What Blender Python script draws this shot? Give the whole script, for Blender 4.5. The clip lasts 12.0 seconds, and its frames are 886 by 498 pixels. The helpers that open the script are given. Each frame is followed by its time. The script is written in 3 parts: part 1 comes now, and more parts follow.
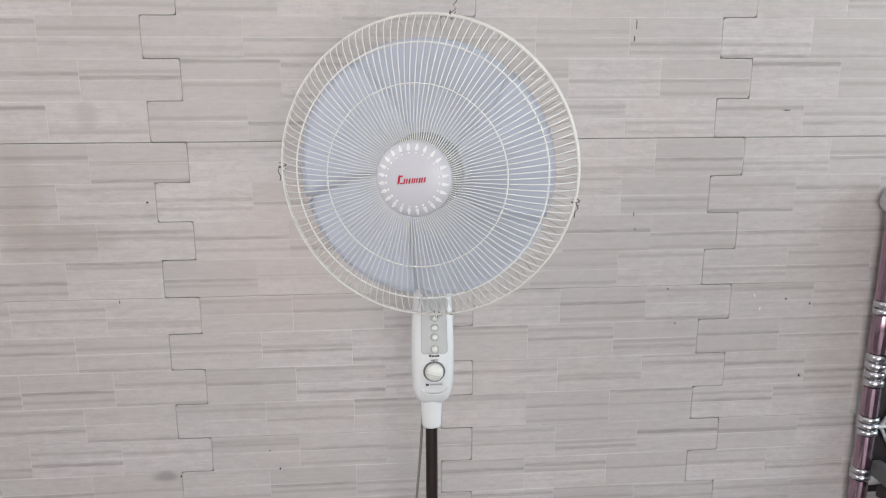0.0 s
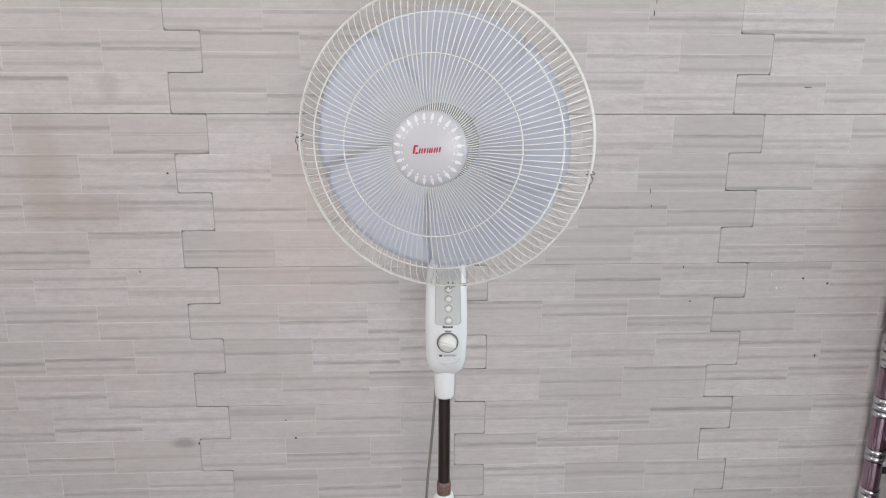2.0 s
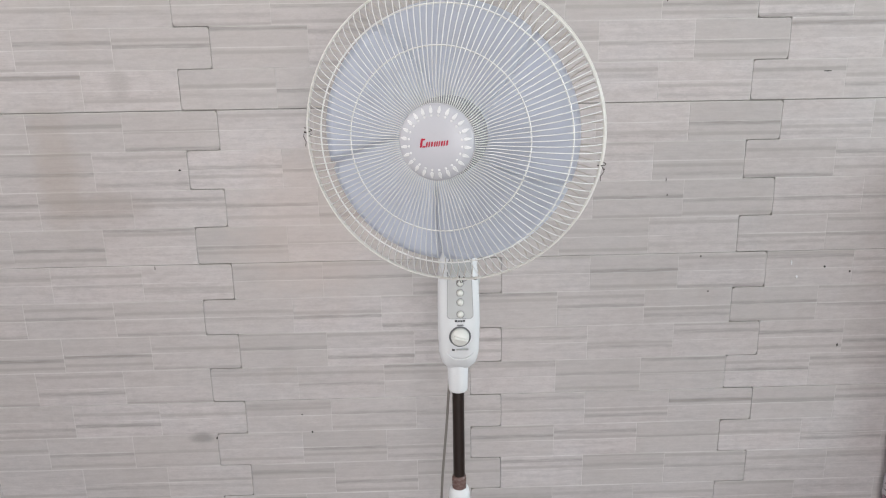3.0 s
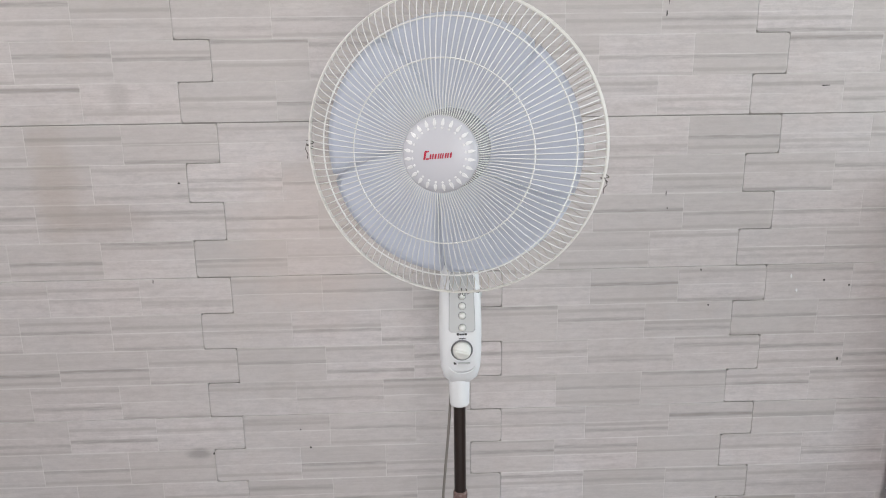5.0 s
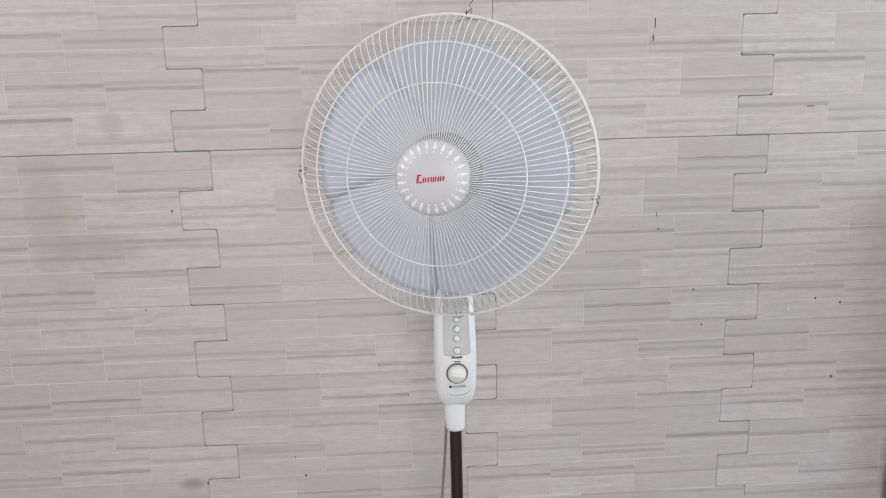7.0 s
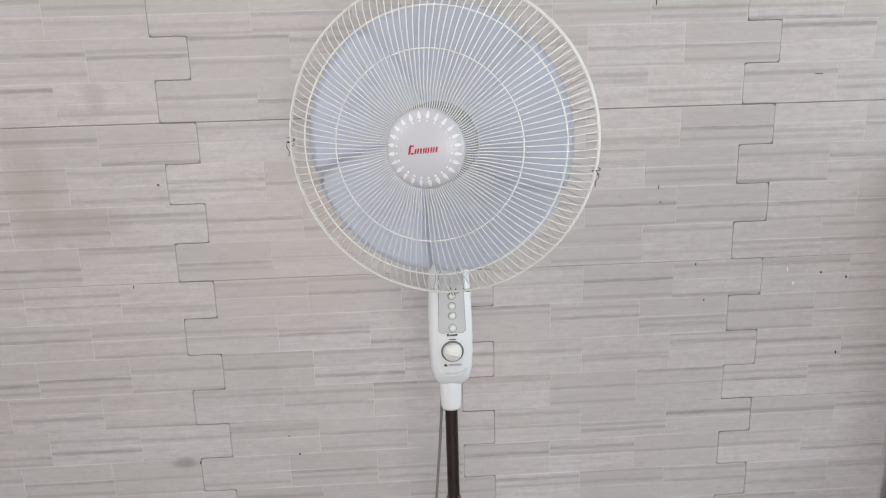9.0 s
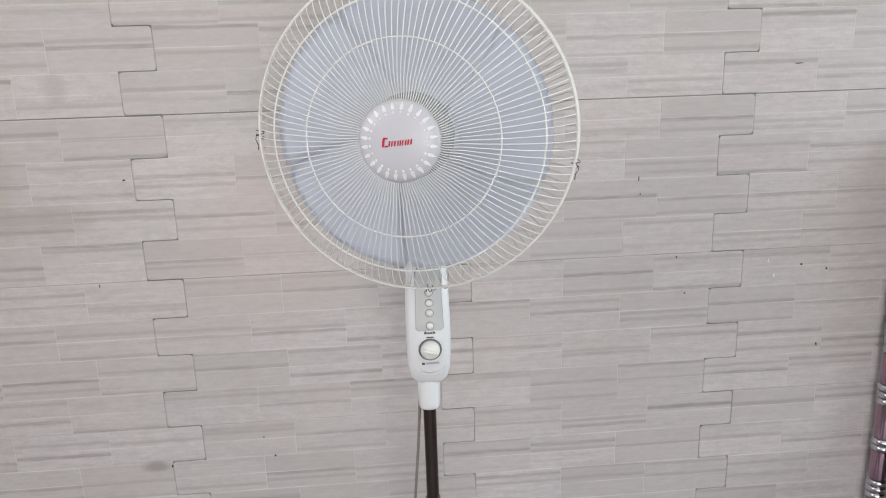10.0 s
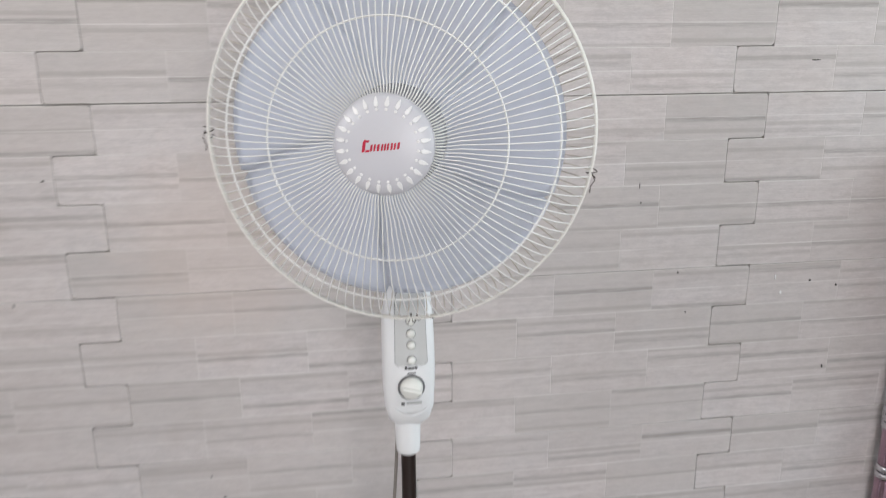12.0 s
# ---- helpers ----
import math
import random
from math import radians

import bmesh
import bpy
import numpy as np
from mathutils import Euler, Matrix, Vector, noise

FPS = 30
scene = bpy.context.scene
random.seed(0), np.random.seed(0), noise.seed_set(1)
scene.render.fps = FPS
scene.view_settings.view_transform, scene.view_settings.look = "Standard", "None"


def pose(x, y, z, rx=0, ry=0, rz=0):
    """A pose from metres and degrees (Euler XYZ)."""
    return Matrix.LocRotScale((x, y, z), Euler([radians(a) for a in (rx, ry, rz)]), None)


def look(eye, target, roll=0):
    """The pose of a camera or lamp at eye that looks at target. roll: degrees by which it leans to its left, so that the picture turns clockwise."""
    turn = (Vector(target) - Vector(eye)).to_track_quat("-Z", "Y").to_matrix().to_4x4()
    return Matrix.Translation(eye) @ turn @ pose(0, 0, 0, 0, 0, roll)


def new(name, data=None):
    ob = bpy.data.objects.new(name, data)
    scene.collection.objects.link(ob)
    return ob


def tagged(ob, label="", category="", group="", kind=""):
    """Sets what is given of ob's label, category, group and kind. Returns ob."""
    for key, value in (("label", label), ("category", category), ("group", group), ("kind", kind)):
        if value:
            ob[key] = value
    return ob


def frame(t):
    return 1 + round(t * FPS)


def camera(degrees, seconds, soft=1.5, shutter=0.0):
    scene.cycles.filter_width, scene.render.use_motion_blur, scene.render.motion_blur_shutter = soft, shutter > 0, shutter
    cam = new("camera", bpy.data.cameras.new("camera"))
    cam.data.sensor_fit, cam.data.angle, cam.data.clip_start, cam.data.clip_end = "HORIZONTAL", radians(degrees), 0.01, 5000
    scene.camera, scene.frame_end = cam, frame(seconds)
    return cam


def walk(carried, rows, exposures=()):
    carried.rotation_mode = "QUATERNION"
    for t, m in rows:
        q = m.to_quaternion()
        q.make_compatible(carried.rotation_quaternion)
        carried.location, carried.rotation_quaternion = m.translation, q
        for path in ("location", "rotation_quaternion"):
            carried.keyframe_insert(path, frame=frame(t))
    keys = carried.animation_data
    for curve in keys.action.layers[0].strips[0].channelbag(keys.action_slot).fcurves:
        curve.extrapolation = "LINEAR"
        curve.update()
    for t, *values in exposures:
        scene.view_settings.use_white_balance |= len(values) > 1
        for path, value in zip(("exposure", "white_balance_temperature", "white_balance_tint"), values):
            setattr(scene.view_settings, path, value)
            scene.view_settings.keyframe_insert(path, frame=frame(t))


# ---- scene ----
cam = camera(62.1, 12.0, soft=1.1, shutter=0.5)
PATH = [
    (0, (-0.017, -1.405, 1.376), (0.139, 0.533, 0.908), -0.1),
    (0.5, (-0.016, -1.417, 1.376), (0.161, 0.527, 0.941), 0.2),
    (0.6, (-0.015, -1.417, 1.375), (0.160, 0.526, 0.921), 0.2),
    (1, (-0.012, -1.416, 1.368), (0.15, 0.521, 0.896), 0.3),
    (1.2, (-0.014, -1.411, 1.364), (0.158, 0.519, 0.87), 0.5),
    (1.5, (-0.012, -1.414, 1.367), (0.146, 0.518, 0.875), 0.6),
    (2, (-0.011, -1.418, 1.358), (0.093, 0.514, 0.849), 0.3),
    (2.5, (-0.001, -1.418, 1.358), (0.082, 0.509, 0.829), -0.5),
    (2.7, (0.006, -1.415, 1.362), (0.062, 0.511, 0.825), -0.6),
    (4.3, (0.009, -1.387, 1.36), (0.046, 0.545, 0.847), -1.6),
    (4.5, (0.006, -1.391, 1.356), (0.06, 0.542, 0.849), -1.5),
    (5, (-0.007, -1.404, 1.357), (0.057, 0.533, 0.861), -0.8),
    (5.5, (-0.011, -1.402, 1.353), (0.078, 0.534, 0.859), -0.6),
    (6, (-0.011, -1.401, 1.352), (0.062, 0.546, 0.9), -1.0),
    (6.5, (-0.009, -1.406, 1.354), (0.07, 0.544, 0.919), -1.6),
    (7, (-0.01, -1.41, 1.353), (0.078, 0.542, 0.927), -1.5),
    (7.2, (-0.01, -1.408, 1.353), (0.074, 0.541, 0.912), -1.7),
    (9, (0.0, -1.37, 1.344), (0.086, 0.566, 0.85), -1.7),
    (9.5, (0.005, -1.353, 1.34), (0.111, 0.573, 0.812), -1.6),
    (10, (0.006, -1.338, 1.34), (0.147, 0.589, 0.825), -1.8),
    (10.5, (-0.002, -1.323, 1.341), (0.137, 0.604, 0.821), -2.0),
    (11, (0.0, -1.312, 1.343), (0.134, 0.62, 0.842), -2.2),
    (11.5, (0.003, -1.279, 1.335), (0.195, 0.64, 0.806), -1.2),
    (11.7, (-0.006, -1.24, 1.339), (0.22, 0.668, 0.785), -0.3),
    (11.8, (-0.02, -1.213, 1.34), (0.225, 0.692, 0.781), -0.3),
    (11.9, (-0.018, -1.196, 1.34), (0.229, 0.709, 0.783), -0.2),
    (12, (-0.024, -1.16, 1.335), (0.249, 0.745, 0.793), -0.4),
]
walk(cam, [(t, look(eye, target, roll)) for t, eye, target, roll in PATH])

# ---- world and light ----
world = bpy.data.worlds.new("overcast_sky")
scene.world = world
world.use_nodes = True
wn = world.node_tree
sky = wn.nodes.new("ShaderNodeTexSky")
sky.sky_type, sky.sun_disc = "NISHITA", False
sky.sun_elevation, sky.sun_rotation = radians(48), radians(200)
wn.links.new(sky.outputs[0], wn.nodes["Background"].inputs[0])
wn.nodes["Background"].inputs[1].default_value = 0.12

sun_data = bpy.data.lights.new("sun", "SUN")
sun_data.energy, sun_data.angle, sun_data.color = 1.0, radians(12), (1.0, 0.96, 0.9)
sun = new("sun", sun_data)
sun.matrix_world = look((-3, 8, 9), (0, 0, 0))


def window_light(name, x, y, z, w, h, target, watts, colour):
    data = bpy.data.lights.new(name, "AREA")
    data.shape, data.size, data.size_y, data.energy, data.color = "RECTANGLE", w, h, watts, colour
    ob = new(name, data)
    ob.matrix_world = look((x, y, z), target)
    return ob


ROOM_W, ROOM_E, ROOM_S, ROOM_N, ROOM_H = -2.0, 3.0, -3.6, 0.0, 2.9
window_light("window_daylight", 0.35, ROOM_S - 0.14, 1.1, 1.6, 1.5, (0.35, 0, 1.1), 52, (0.975, 0.955, 0.985))
window_light("east_window_daylight", ROOM_E + 0.14, -0.85, 1.6, 1.2, 1.2, (0, -0.85, 1.6), 54, (0.84, 0.955, 1.0))
# unseen high west opening, added to brighten the tiled wall's upper left
window_light("west_fill_daylight", ROOM_W - 0.14, -1.5, 2.2, 1.3, 0.8, (0, -1.5, 2.2), 26, (1.0, 0.96, 0.945))
window_light("doorway_daylight", -1.2, ROOM_S - 0.14, 1.05, 0.85, 2.0, (-1.2, 0, 1.05), 3, (1.0, 0.91, 0.87))
scene.view_settings.exposure = -0.09


# ---- materials ----
def material(name, colour, rough=0.5, metal=0.0):
    m = bpy.data.materials.new(name)
    m.use_nodes = True
    b = m.node_tree.nodes["Principled BSDF"]
    b.inputs["Base Color"].default_value = (*colour, 1)
    b.inputs["Roughness"].default_value, b.inputs["Metallic"].default_value = rough, metal
    return m


def node(m, kind, **inputs):
    n = m.node_tree.nodes.new(kind)
    for key, value in inputs.items():
        n.inputs[key.replace("_", " ")].default_value = value
    return n


def join(m, a, b):
    m.node_tree.links.new(a, b)


def math_node(m, op, a, b=None, c=None):
    n = m.node_tree.nodes.new("ShaderNodeMath")
    n.operation = op
    for i, v in enumerate((a, b, c)):
        if v is None:
            continue
        if isinstance(v, (int, float)):
            n.inputs[i].default_value = v
        else:
            join(m, v, n.inputs[i])
    return n.outputs[0]


def mix_colour(m, fac, a, b, blend="MIX"):
    n = m.node_tree.nodes.new("ShaderNodeMix")
    n.data_type, n.blend_type = "RGBA", blend
    for socket, v in ((n.inputs[0], fac), (n.inputs[6], a), (n.inputs[7], b)):
        if isinstance(v, (int, float)):
            socket.default_value = v
        elif isinstance(v, tuple):
            socket.default_value = (*v, 1)
        else:
            join(m, v, socket)
    return n.outputs[2]


def ramp(m, fac, lo, hi):
    n = m.node_tree.nodes.new("ShaderNodeMapRange")
    n.interpolation_type = "SMOOTHSTEP"
    n.inputs[1].default_value, n.inputs[2].default_value = lo, hi
    join(m, fac, n.inputs[0])
    return n.outputs[0]


def grain(m, scale, stretch=(1, 1, 1), detail=4.0, rough=0.6):
    """Noise in metres of the object's own space, stretched along its axes."""
    co = m.node_tree.nodes.new("ShaderNodeTexCoord")
    mp = m.node_tree.nodes.new("ShaderNodeMapping")
    mp.inputs["Scale"].default_value = stretch
    join(m, co.outputs["Object"], mp.inputs["Vector"])
    n = node(m, "ShaderNodeTexNoise", Scale=scale, Detail=detail, Roughness=rough)
    join(m, mp.outputs[0], n.inputs["Vector"])
    return n.outputs["Fac"]


def worn(name, colour, rough, metal=0.0, dirt=(0.5, 0.45, 0.38), amount=0.25, scale=18.0, bump=0.05):
    """A surface with two scales of variation: blotches of dirt and fine grain in colour, gloss and relief."""
    m = material(name, colour, rough, metal)
    b = m.node_tree.nodes["Principled BSDF"]
    blot = ramp(m, grain(m, scale), 0.48, 0.8)
    fine = grain(m, scale * 14)
    c = mix_colour(m, math_node(m, "MULTIPLY", blot, amount), colour, tuple(a * d for a, d in zip(colour, dirt)))
    c = mix_colour(m, math_node(m, "MULTIPLY", fine, 0.12), c, tuple(0.8 * a for a in colour))
    join(m, c, b.inputs["Base Color"])
    join(m, math_node(m, "ADD", math_node(m, "MULTIPLY", fine, 0.16), rough - 0.06), b.inputs["Roughness"])
    if bump:
        bn = node(m, "ShaderNodeBump", Strength=bump, Distance=0.002)
        join(m, fine, bn.inputs["Height"])
        join(m, bn.outputs[0], b.inputs["Normal"])
    return m


def tile_print():
    """Glazed ceramic printed with split-face stone: streaks, a pale mid line, and a grey bar along each stone."""
    m = material("stone_print_ceramic", (0.5, 0.47, 0.45), 0.42)
    b = m.node_tree.nodes["Principled BSDF"]
    uv = m.node_tree.nodes.new("ShaderNodeUVMap")
    uv.uv_map = "stone"
    sep = m.node_tree.nodes.new("ShaderNodeSeparateXYZ")
    join(m, uv.outputs[0], sep.inputs[0])
    u, v = sep.outputs[0], sep.outputs[1]
    bar = m.node_tree.nodes.new("ShaderNodeAttribute")
    bar.attribute_name = "bar"
    bsep = m.node_tree.nodes.new("ShaderNodeSeparateXYZ")
    join(m, bar.outputs["Vector"], bsep.inputs[0])
    place, strength, tone = bsep.outputs
    streak = ramp(m, grain(m, 6.0, (1.0, 1.0, 19.0), 3.5, 0.62), 0.3, 0.7)
    broad = ramp(m, grain(m, 3.2, (1.0, 1.0, 11.0), 3.0, 0.6), 0.35, 0.68)
    fine = ramp(m, grain(m, 170.0, (1.0, 1.0, 2.6), 4.0, 0.75), 0.32, 0.68)
    blotch = ramp(m, grain(m, 34.0, (1.0, 1.0, 2.6), 5.0, 0.75), 0.38, 0.62)
    cloud = grain(m, 6.0, (1, 1, 1), 4.0, 0.65)
    drawn = ramp(m, grain(m, 26.0, (0.7, 1.0, 9.0), 4.0, 0.65), 0.36, 0.66)
    wobble = math_node(m, "MULTIPLY", math_node(m, "SUBTRACT", grain(m, 16.0, (1, 1, 3)), 0.5), 0.035)
    vw = math_node(m, "ADD", v, wobble)

    def band(at, inner, outer):
        return math_node(m, "SUBTRACT", 1.0, ramp(m, math_node(m, "ABSOLUTE", math_node(m, "SUBTRACT", vw, at)), inner, outer))

    line = math_node(m, "MULTIPLY", band(place, 0.02, 0.085), math_node(m, "ADD", 0.5, math_node(m, "MULTIPLY", drawn, 0.5)))
    line = math_node(m, "MULTIPLY", line, strength)
    echo = math_node(m, "MULTIPLY", band(math_node(m, "FRACT", math_node(m, "ADD", math_node(m, "MULTIPLY", tone, 7.3), 0.31)), 0.02, 0.07), 0.42)
    mid = math_node(m, "MULTIPLY", band(0.5, 0.006, 0.022), math_node(m, "MULTIPLY", streak, 0.6))
    ends = math_node(m, "MULTIPLY", ramp(m, math_node(m, "ABSOLUTE", math_node(m, "SUBTRACT", u, 0.5)), 0.490, 0.496), 0.2)
    c = mix_colour(m, streak, (0.458, 0.410, 0.399), (0.662, 0.612, 0.603))
    c = mix_colour(m, math_node(m, "MULTIPLY", broad, 0.55), c, (0.645, 0.595, 0.586))
    c = mix_colour(m, math_node(m, "MULTIPLY", ramp(m, cloud, 0.45, 0.72), 0.3), c, (0.57, 0.51, 0.475))
    tint = ramp(m, grain(m, 4.3, (1, 1, 1.4), 3.0, 0.55), 0.38, 0.62)
    c = mix_colour(m, 0.3, c, mix_colour(m, tint, (0.59, 0.515, 0.50), (0.515, 0.515, 0.54)))
    c = mix_colour(m, math_node(m, "MULTIPLY", fine, 0.46), c, (0.425, 0.398, 0.390))
    c = mix_colour(m, math_node(m, "MULTIPLY", blotch, 0.5), c, (0.69, 0.642, 0.63))
    c = mix_colour(m, tone, c, (0.46, 0.43, 0.41))
    c = mix_colour(m, math_node(m, "MULTIPLY", drawn, 0.3), c, (0.47, 0.435, 0.42))
    half = math_node(m, "MULTIPLY", ramp(m, vw, 0.485, 0.515), math_node(m, "FRACT", math_node(m, "MULTIPLY", tone, 23.7)))
    c = mix_colour(m, math_node(m, "MULTIPLY", half, 0.24), c, (0.40, 0.37, 0.355))
    c = mix_colour(m, echo, c, (0.34, 0.31, 0.29))
    c = mix_colour(m, line, c, (0.28, 0.255, 0.243))
    edge = math_node(m, "MULTIPLY", ramp(m, math_node(m, "ABSOLUTE", math_node(m, "SUBTRACT", v, 0.5)), 0.465, 0.485), math_node(m, "ADD", 0.08, math_node(m, "MULTIPLY", streak, 0.38)))
    c = mix_colour(m, edge, c, (0.70, 0.68, 0.66))
    c = mix_colour(m, mid, c, (0.72, 0.70, 0.68))
    c = mix_colour(m, ends, c, (0.70, 0.68, 0.655))
    # stains: warm brown smears, a grey smudge, and a scatter of soft brown clouds; also a pinkish warm patch low left
    # of the fan
    co = m.node_tree.nodes.new("ShaderNodeTexCoord")
    ragged = math_node(m, "MULTIPLY", math_node(m, "SUBTRACT", grain(m, 22.0, (1, 1, 1), 5.0, 0.7), 0.5), 1.1)
    for x, z, rx, rz, amount, hue in ((-0.69, 1.13, 0.045, 0.13, 0.3, (0.36, 0.29, 0.23)), (-0.60, 1.07, 0.09, 0.03, 0.3, (0.34, 0.28, 0.24)), (-0.22, 1.02, 0.15, 0.17, 0.28, (0.60, 0.48, 0.42)), (-0.478, 0.567, 0.026, 0.012, 0.6, (0.24, 0.22, 0.21)), (-0.555, 1.30, 0.02, 0.03, 0.3, (0.3, 0.28, 0.26))):
        mp = m.node_tree.nodes.new("ShaderNodeMapping")
        mp.inputs["Location"].default_value = (-x / rx, 0, -z / rz)
        mp.inputs["Scale"].default_value = (1 / rx, 0, 1 / rz)
        join(m, co.outputs["Object"], mp.inputs["Vector"])
        ln = m.node_tree.nodes.new("ShaderNodeVectorMath")
        ln.operation = "LENGTH"
        join(m, mp.outputs[0], ln.inputs[0])
        spot = math_node(m, "SUBTRACT", 1.0, ramp(m, math_node(m, "ADD", ln.outputs["Value"], ragged), 0.35, 1.35))
        c = mix_colour(m, math_node(m, "MULTIPLY", spot, amount), c, hue)
    stain = ramp(m, grain(m, 2.3, (1, 1, 1.3), 5.0, 0.7), 0.56, 0.76)
    c = mix_colour(m, math_node(m, "MULTIPLY", stain, 0.28), c, (0.42, 0.35, 0.30))
    join(m, c, b.inputs["Base Color"])
    join(m, math_node(m, "ADD", 0.38, math_node(m, "MULTIPLY", fine, 0.2)), b.inputs["Roughness"])
    bn = node(m, "ShaderNodeBump", Strength=0.2, Distance=0.001)
    join(m, math_node(m, "SUBTRACT", streak, math_node(m, "MULTIPLY", line, 0.6)), bn.inputs["Height"])
    join(m, bn.outputs[0], b.inputs["Normal"])
    return m


TILE = tile_print()
GROUT = worn("grey_grout", (0.36, 0.34, 0.32), 0.9, bump=0.3)
PLASTER = worn("painted_plaster", (0.52, 0.51, 0.50), 0.85, amount=0.2, scale=3.0, bump=0.2)
CEILING = worn("ceiling_paint", (0.8, 0.8, 0.78), 0.9, amount=0.1, scale=2.0, bump=0.1)
FLOOR = worn("floor_ceramic", (0.22, 0.20, 0.185), 0.3, amount=0.2, scale=4.0, bump=0.05)
WOOD = worn("brown_wood", (0.16, 0.08, 0.04), 0.5, amount=0.4, scale=9.0)
WHITE = worn("white_plastic", (0.80, 0.81, 0.82), 0.34, amount=0.06, scale=24.0, bump=0.02)
CREAM = worn("cream_coated_wire", (0.80, 0.785, 0.74), 0.42, amount=0.3, scale=40.0, bump=0.05)
WIRE = worn("white_coated_wire", (0.86, 0.86, 0.84), 0.38, amount=0.12, scale=50.0, bump=0.03)
TAN_WIRE = worn("tan_coated_wire", (0.56, 0.51, 0.45), 0.5, amount=0.5, scale=45.0, bump=0.05)
PANEL = worn("grey_plastic", (0.51, 0.52, 0.515), 0.4, amount=0.1, bump=0.02)
BUTTON = worn("ivory_plastic", (0.76, 0.76, 0.72), 0.3, amount=0.08, bump=0.0)
POLE = worn("dark_brown_enamel", (0.022, 0.014, 0.012), 0.3, amount=0.3, bump=0.02)
SLEEVE = worn("smoky_sleeve", (0.16, 0.10, 0.09), 0.25, amount=0.3)
RINGS = worn("charcoal_plastic", (0.15, 0.15, 0.155), 0.45, amount=0.1, bump=0.0)
DARK = worn("dark_print", (0.05, 0.05, 0.055), 0.5, amount=0.1, bump=0.0)
RED = worn("red_print", (0.52, 0.015, 0.05), 0.45, amount=0.1, bump=0.0)
BADGE = worn("pearl_grey_plastic", (0.62, 0.62, 0.66), 0.3, amount=0.06, bump=0.0)
DROP = worn("white_inlay", (0.88, 0.88, 0.88), 0.35, amount=0.05, bump=0.0)
SPIN = worn("grey_hub_plastic", (0.30, 0.31, 0.33), 0.45, amount=0.2)
GROOVE = worn("grey_groove_plastic", (0.27, 0.28, 0.28), 0.45, amount=0.2)
CORD = worn("grey_rubber", (0.20, 0.18, 0.16), 0.6, amount=0.2)
TIE = worn("rusty_wire", (0.06, 0.045, 0.035), 0.6, 0.4, amount=0.4)
CHROME = worn("polished_chrome", (0.66, 0.65, 0.68), 0.13, 1.0, amount=0.2)
PLUM = worn("plum_metallic_enamel", (0.42, 0.28, 0.35), 0.13, 1.0, amount=0.25, scale=30.0)
PLUM.node_tree.nodes["Principled BSDF"].inputs["Coat Weight"].default_value = 0.6
PALE = worn("pale_blue_grey_enamel", (0.60, 0.65, 0.67), 0.4, amount=0.2)
RAIL = worn("dull_grey_steel", (0.13, 0.13, 0.13), 0.45, 0.3, amount=0.3)
SILVER = worn("silver_paint", (0.62, 0.63, 0.64), 0.35, 0.3, amount=0.2)
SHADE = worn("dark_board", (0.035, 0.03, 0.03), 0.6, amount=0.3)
SPECK = worn("dark_grime", (0.06, 0.055, 0.05), 0.8, amount=0.3)
CHALK = worn("white_paint_fleck", (0.8, 0.8, 0.8), 0.8, amount=0.1)


def blade_plastic():
    m = worn("pale_blue_plastic", (0.775, 0.80, 0.86), 0.4, amount=0.12, scale=12.0, bump=0.02)
    t = m.node_tree
    b = t.nodes["Principled BSDF"]
    tl = node(m, "ShaderNodeBsdfTranslucent", Color=(0.79, 0.82, 0.885, 1))
    mx = node(m, "ShaderNodeMixShader", Fac=0.6)
    join(m, b.outputs[0], mx.inputs[1])
    join(m, tl.outputs[0], mx.inputs[2])
    join(m, mx.outputs[0], t.nodes["Material Output"].inputs[0])
    return m


BLADE = blade_plastic()


# ---- mesh helpers ----
def part(name, bm, mat, parent=None, label="", smooth=False):
    me = bpy.data.meshes.new(name)
    bm.normal_update()
    bm.to_mesh(me)
    bm.free()
    me.materials.append(mat)
    if smooth:
        me.shade_smooth()
    ob = new(name, me)
    ob.parent = parent
    if label:
        ob["label"] = label
    return ob


def box(bm, x0, x1, y0, y1, z0, z1, bevel=0.0):
    made = bmesh.ops.create_cube(bm, size=1.0, matrix=Matrix.Translation(((x0 + x1) / 2, (y0 + y1) / 2, (z0 + z1) / 2)) @ Matrix.Diagonal((x1 - x0, y1 - y0, z1 - z0, 1)))
    if bevel:
        edges = list({e for v in made["verts"] for e in v.link_edges})
        bmesh.ops.bevel(bm, geom=edges, offset=bevel, segments=2, affect="EDGES", profile=0.5)
    return bm


def lathe(bm, profile, centre=(0, 0, 0), steps=32, turn=None):
    """Turns (radius, height) pairs round the z axis; turn: a matrix that lays the axis elsewhere."""
    m = Matrix.Translation(centre) @ (turn or Matrix())
    rings = []
    for r, z in profile:
        if r < 1e-6:
            rings.append([bm.verts.new(m @ Vector((0, 0, z)))])
        else:
            rings.append([bm.verts.new(m @ Vector((r * math.cos(a), r * math.sin(a), z))) for a in (2 * math.pi * i / steps for i in range(steps))])
    for a, b in zip(rings, rings[1:]):
        for i in range(steps):
            j = (i + 1) % steps
            if len(a) == 1 and len(b) > 1:
                bm.faces.new((a[0], b[j], b[i]))
            elif len(b) == 1 and len(a) > 1:
                bm.faces.new((a[i], a[j], b[0]))
            elif len(a) > 1:
                bm.faces.new((a[i], a[j], b[j], b[i]))
    bmesh.ops.recalc_face_normals(bm, faces=bm.faces)
    return bm


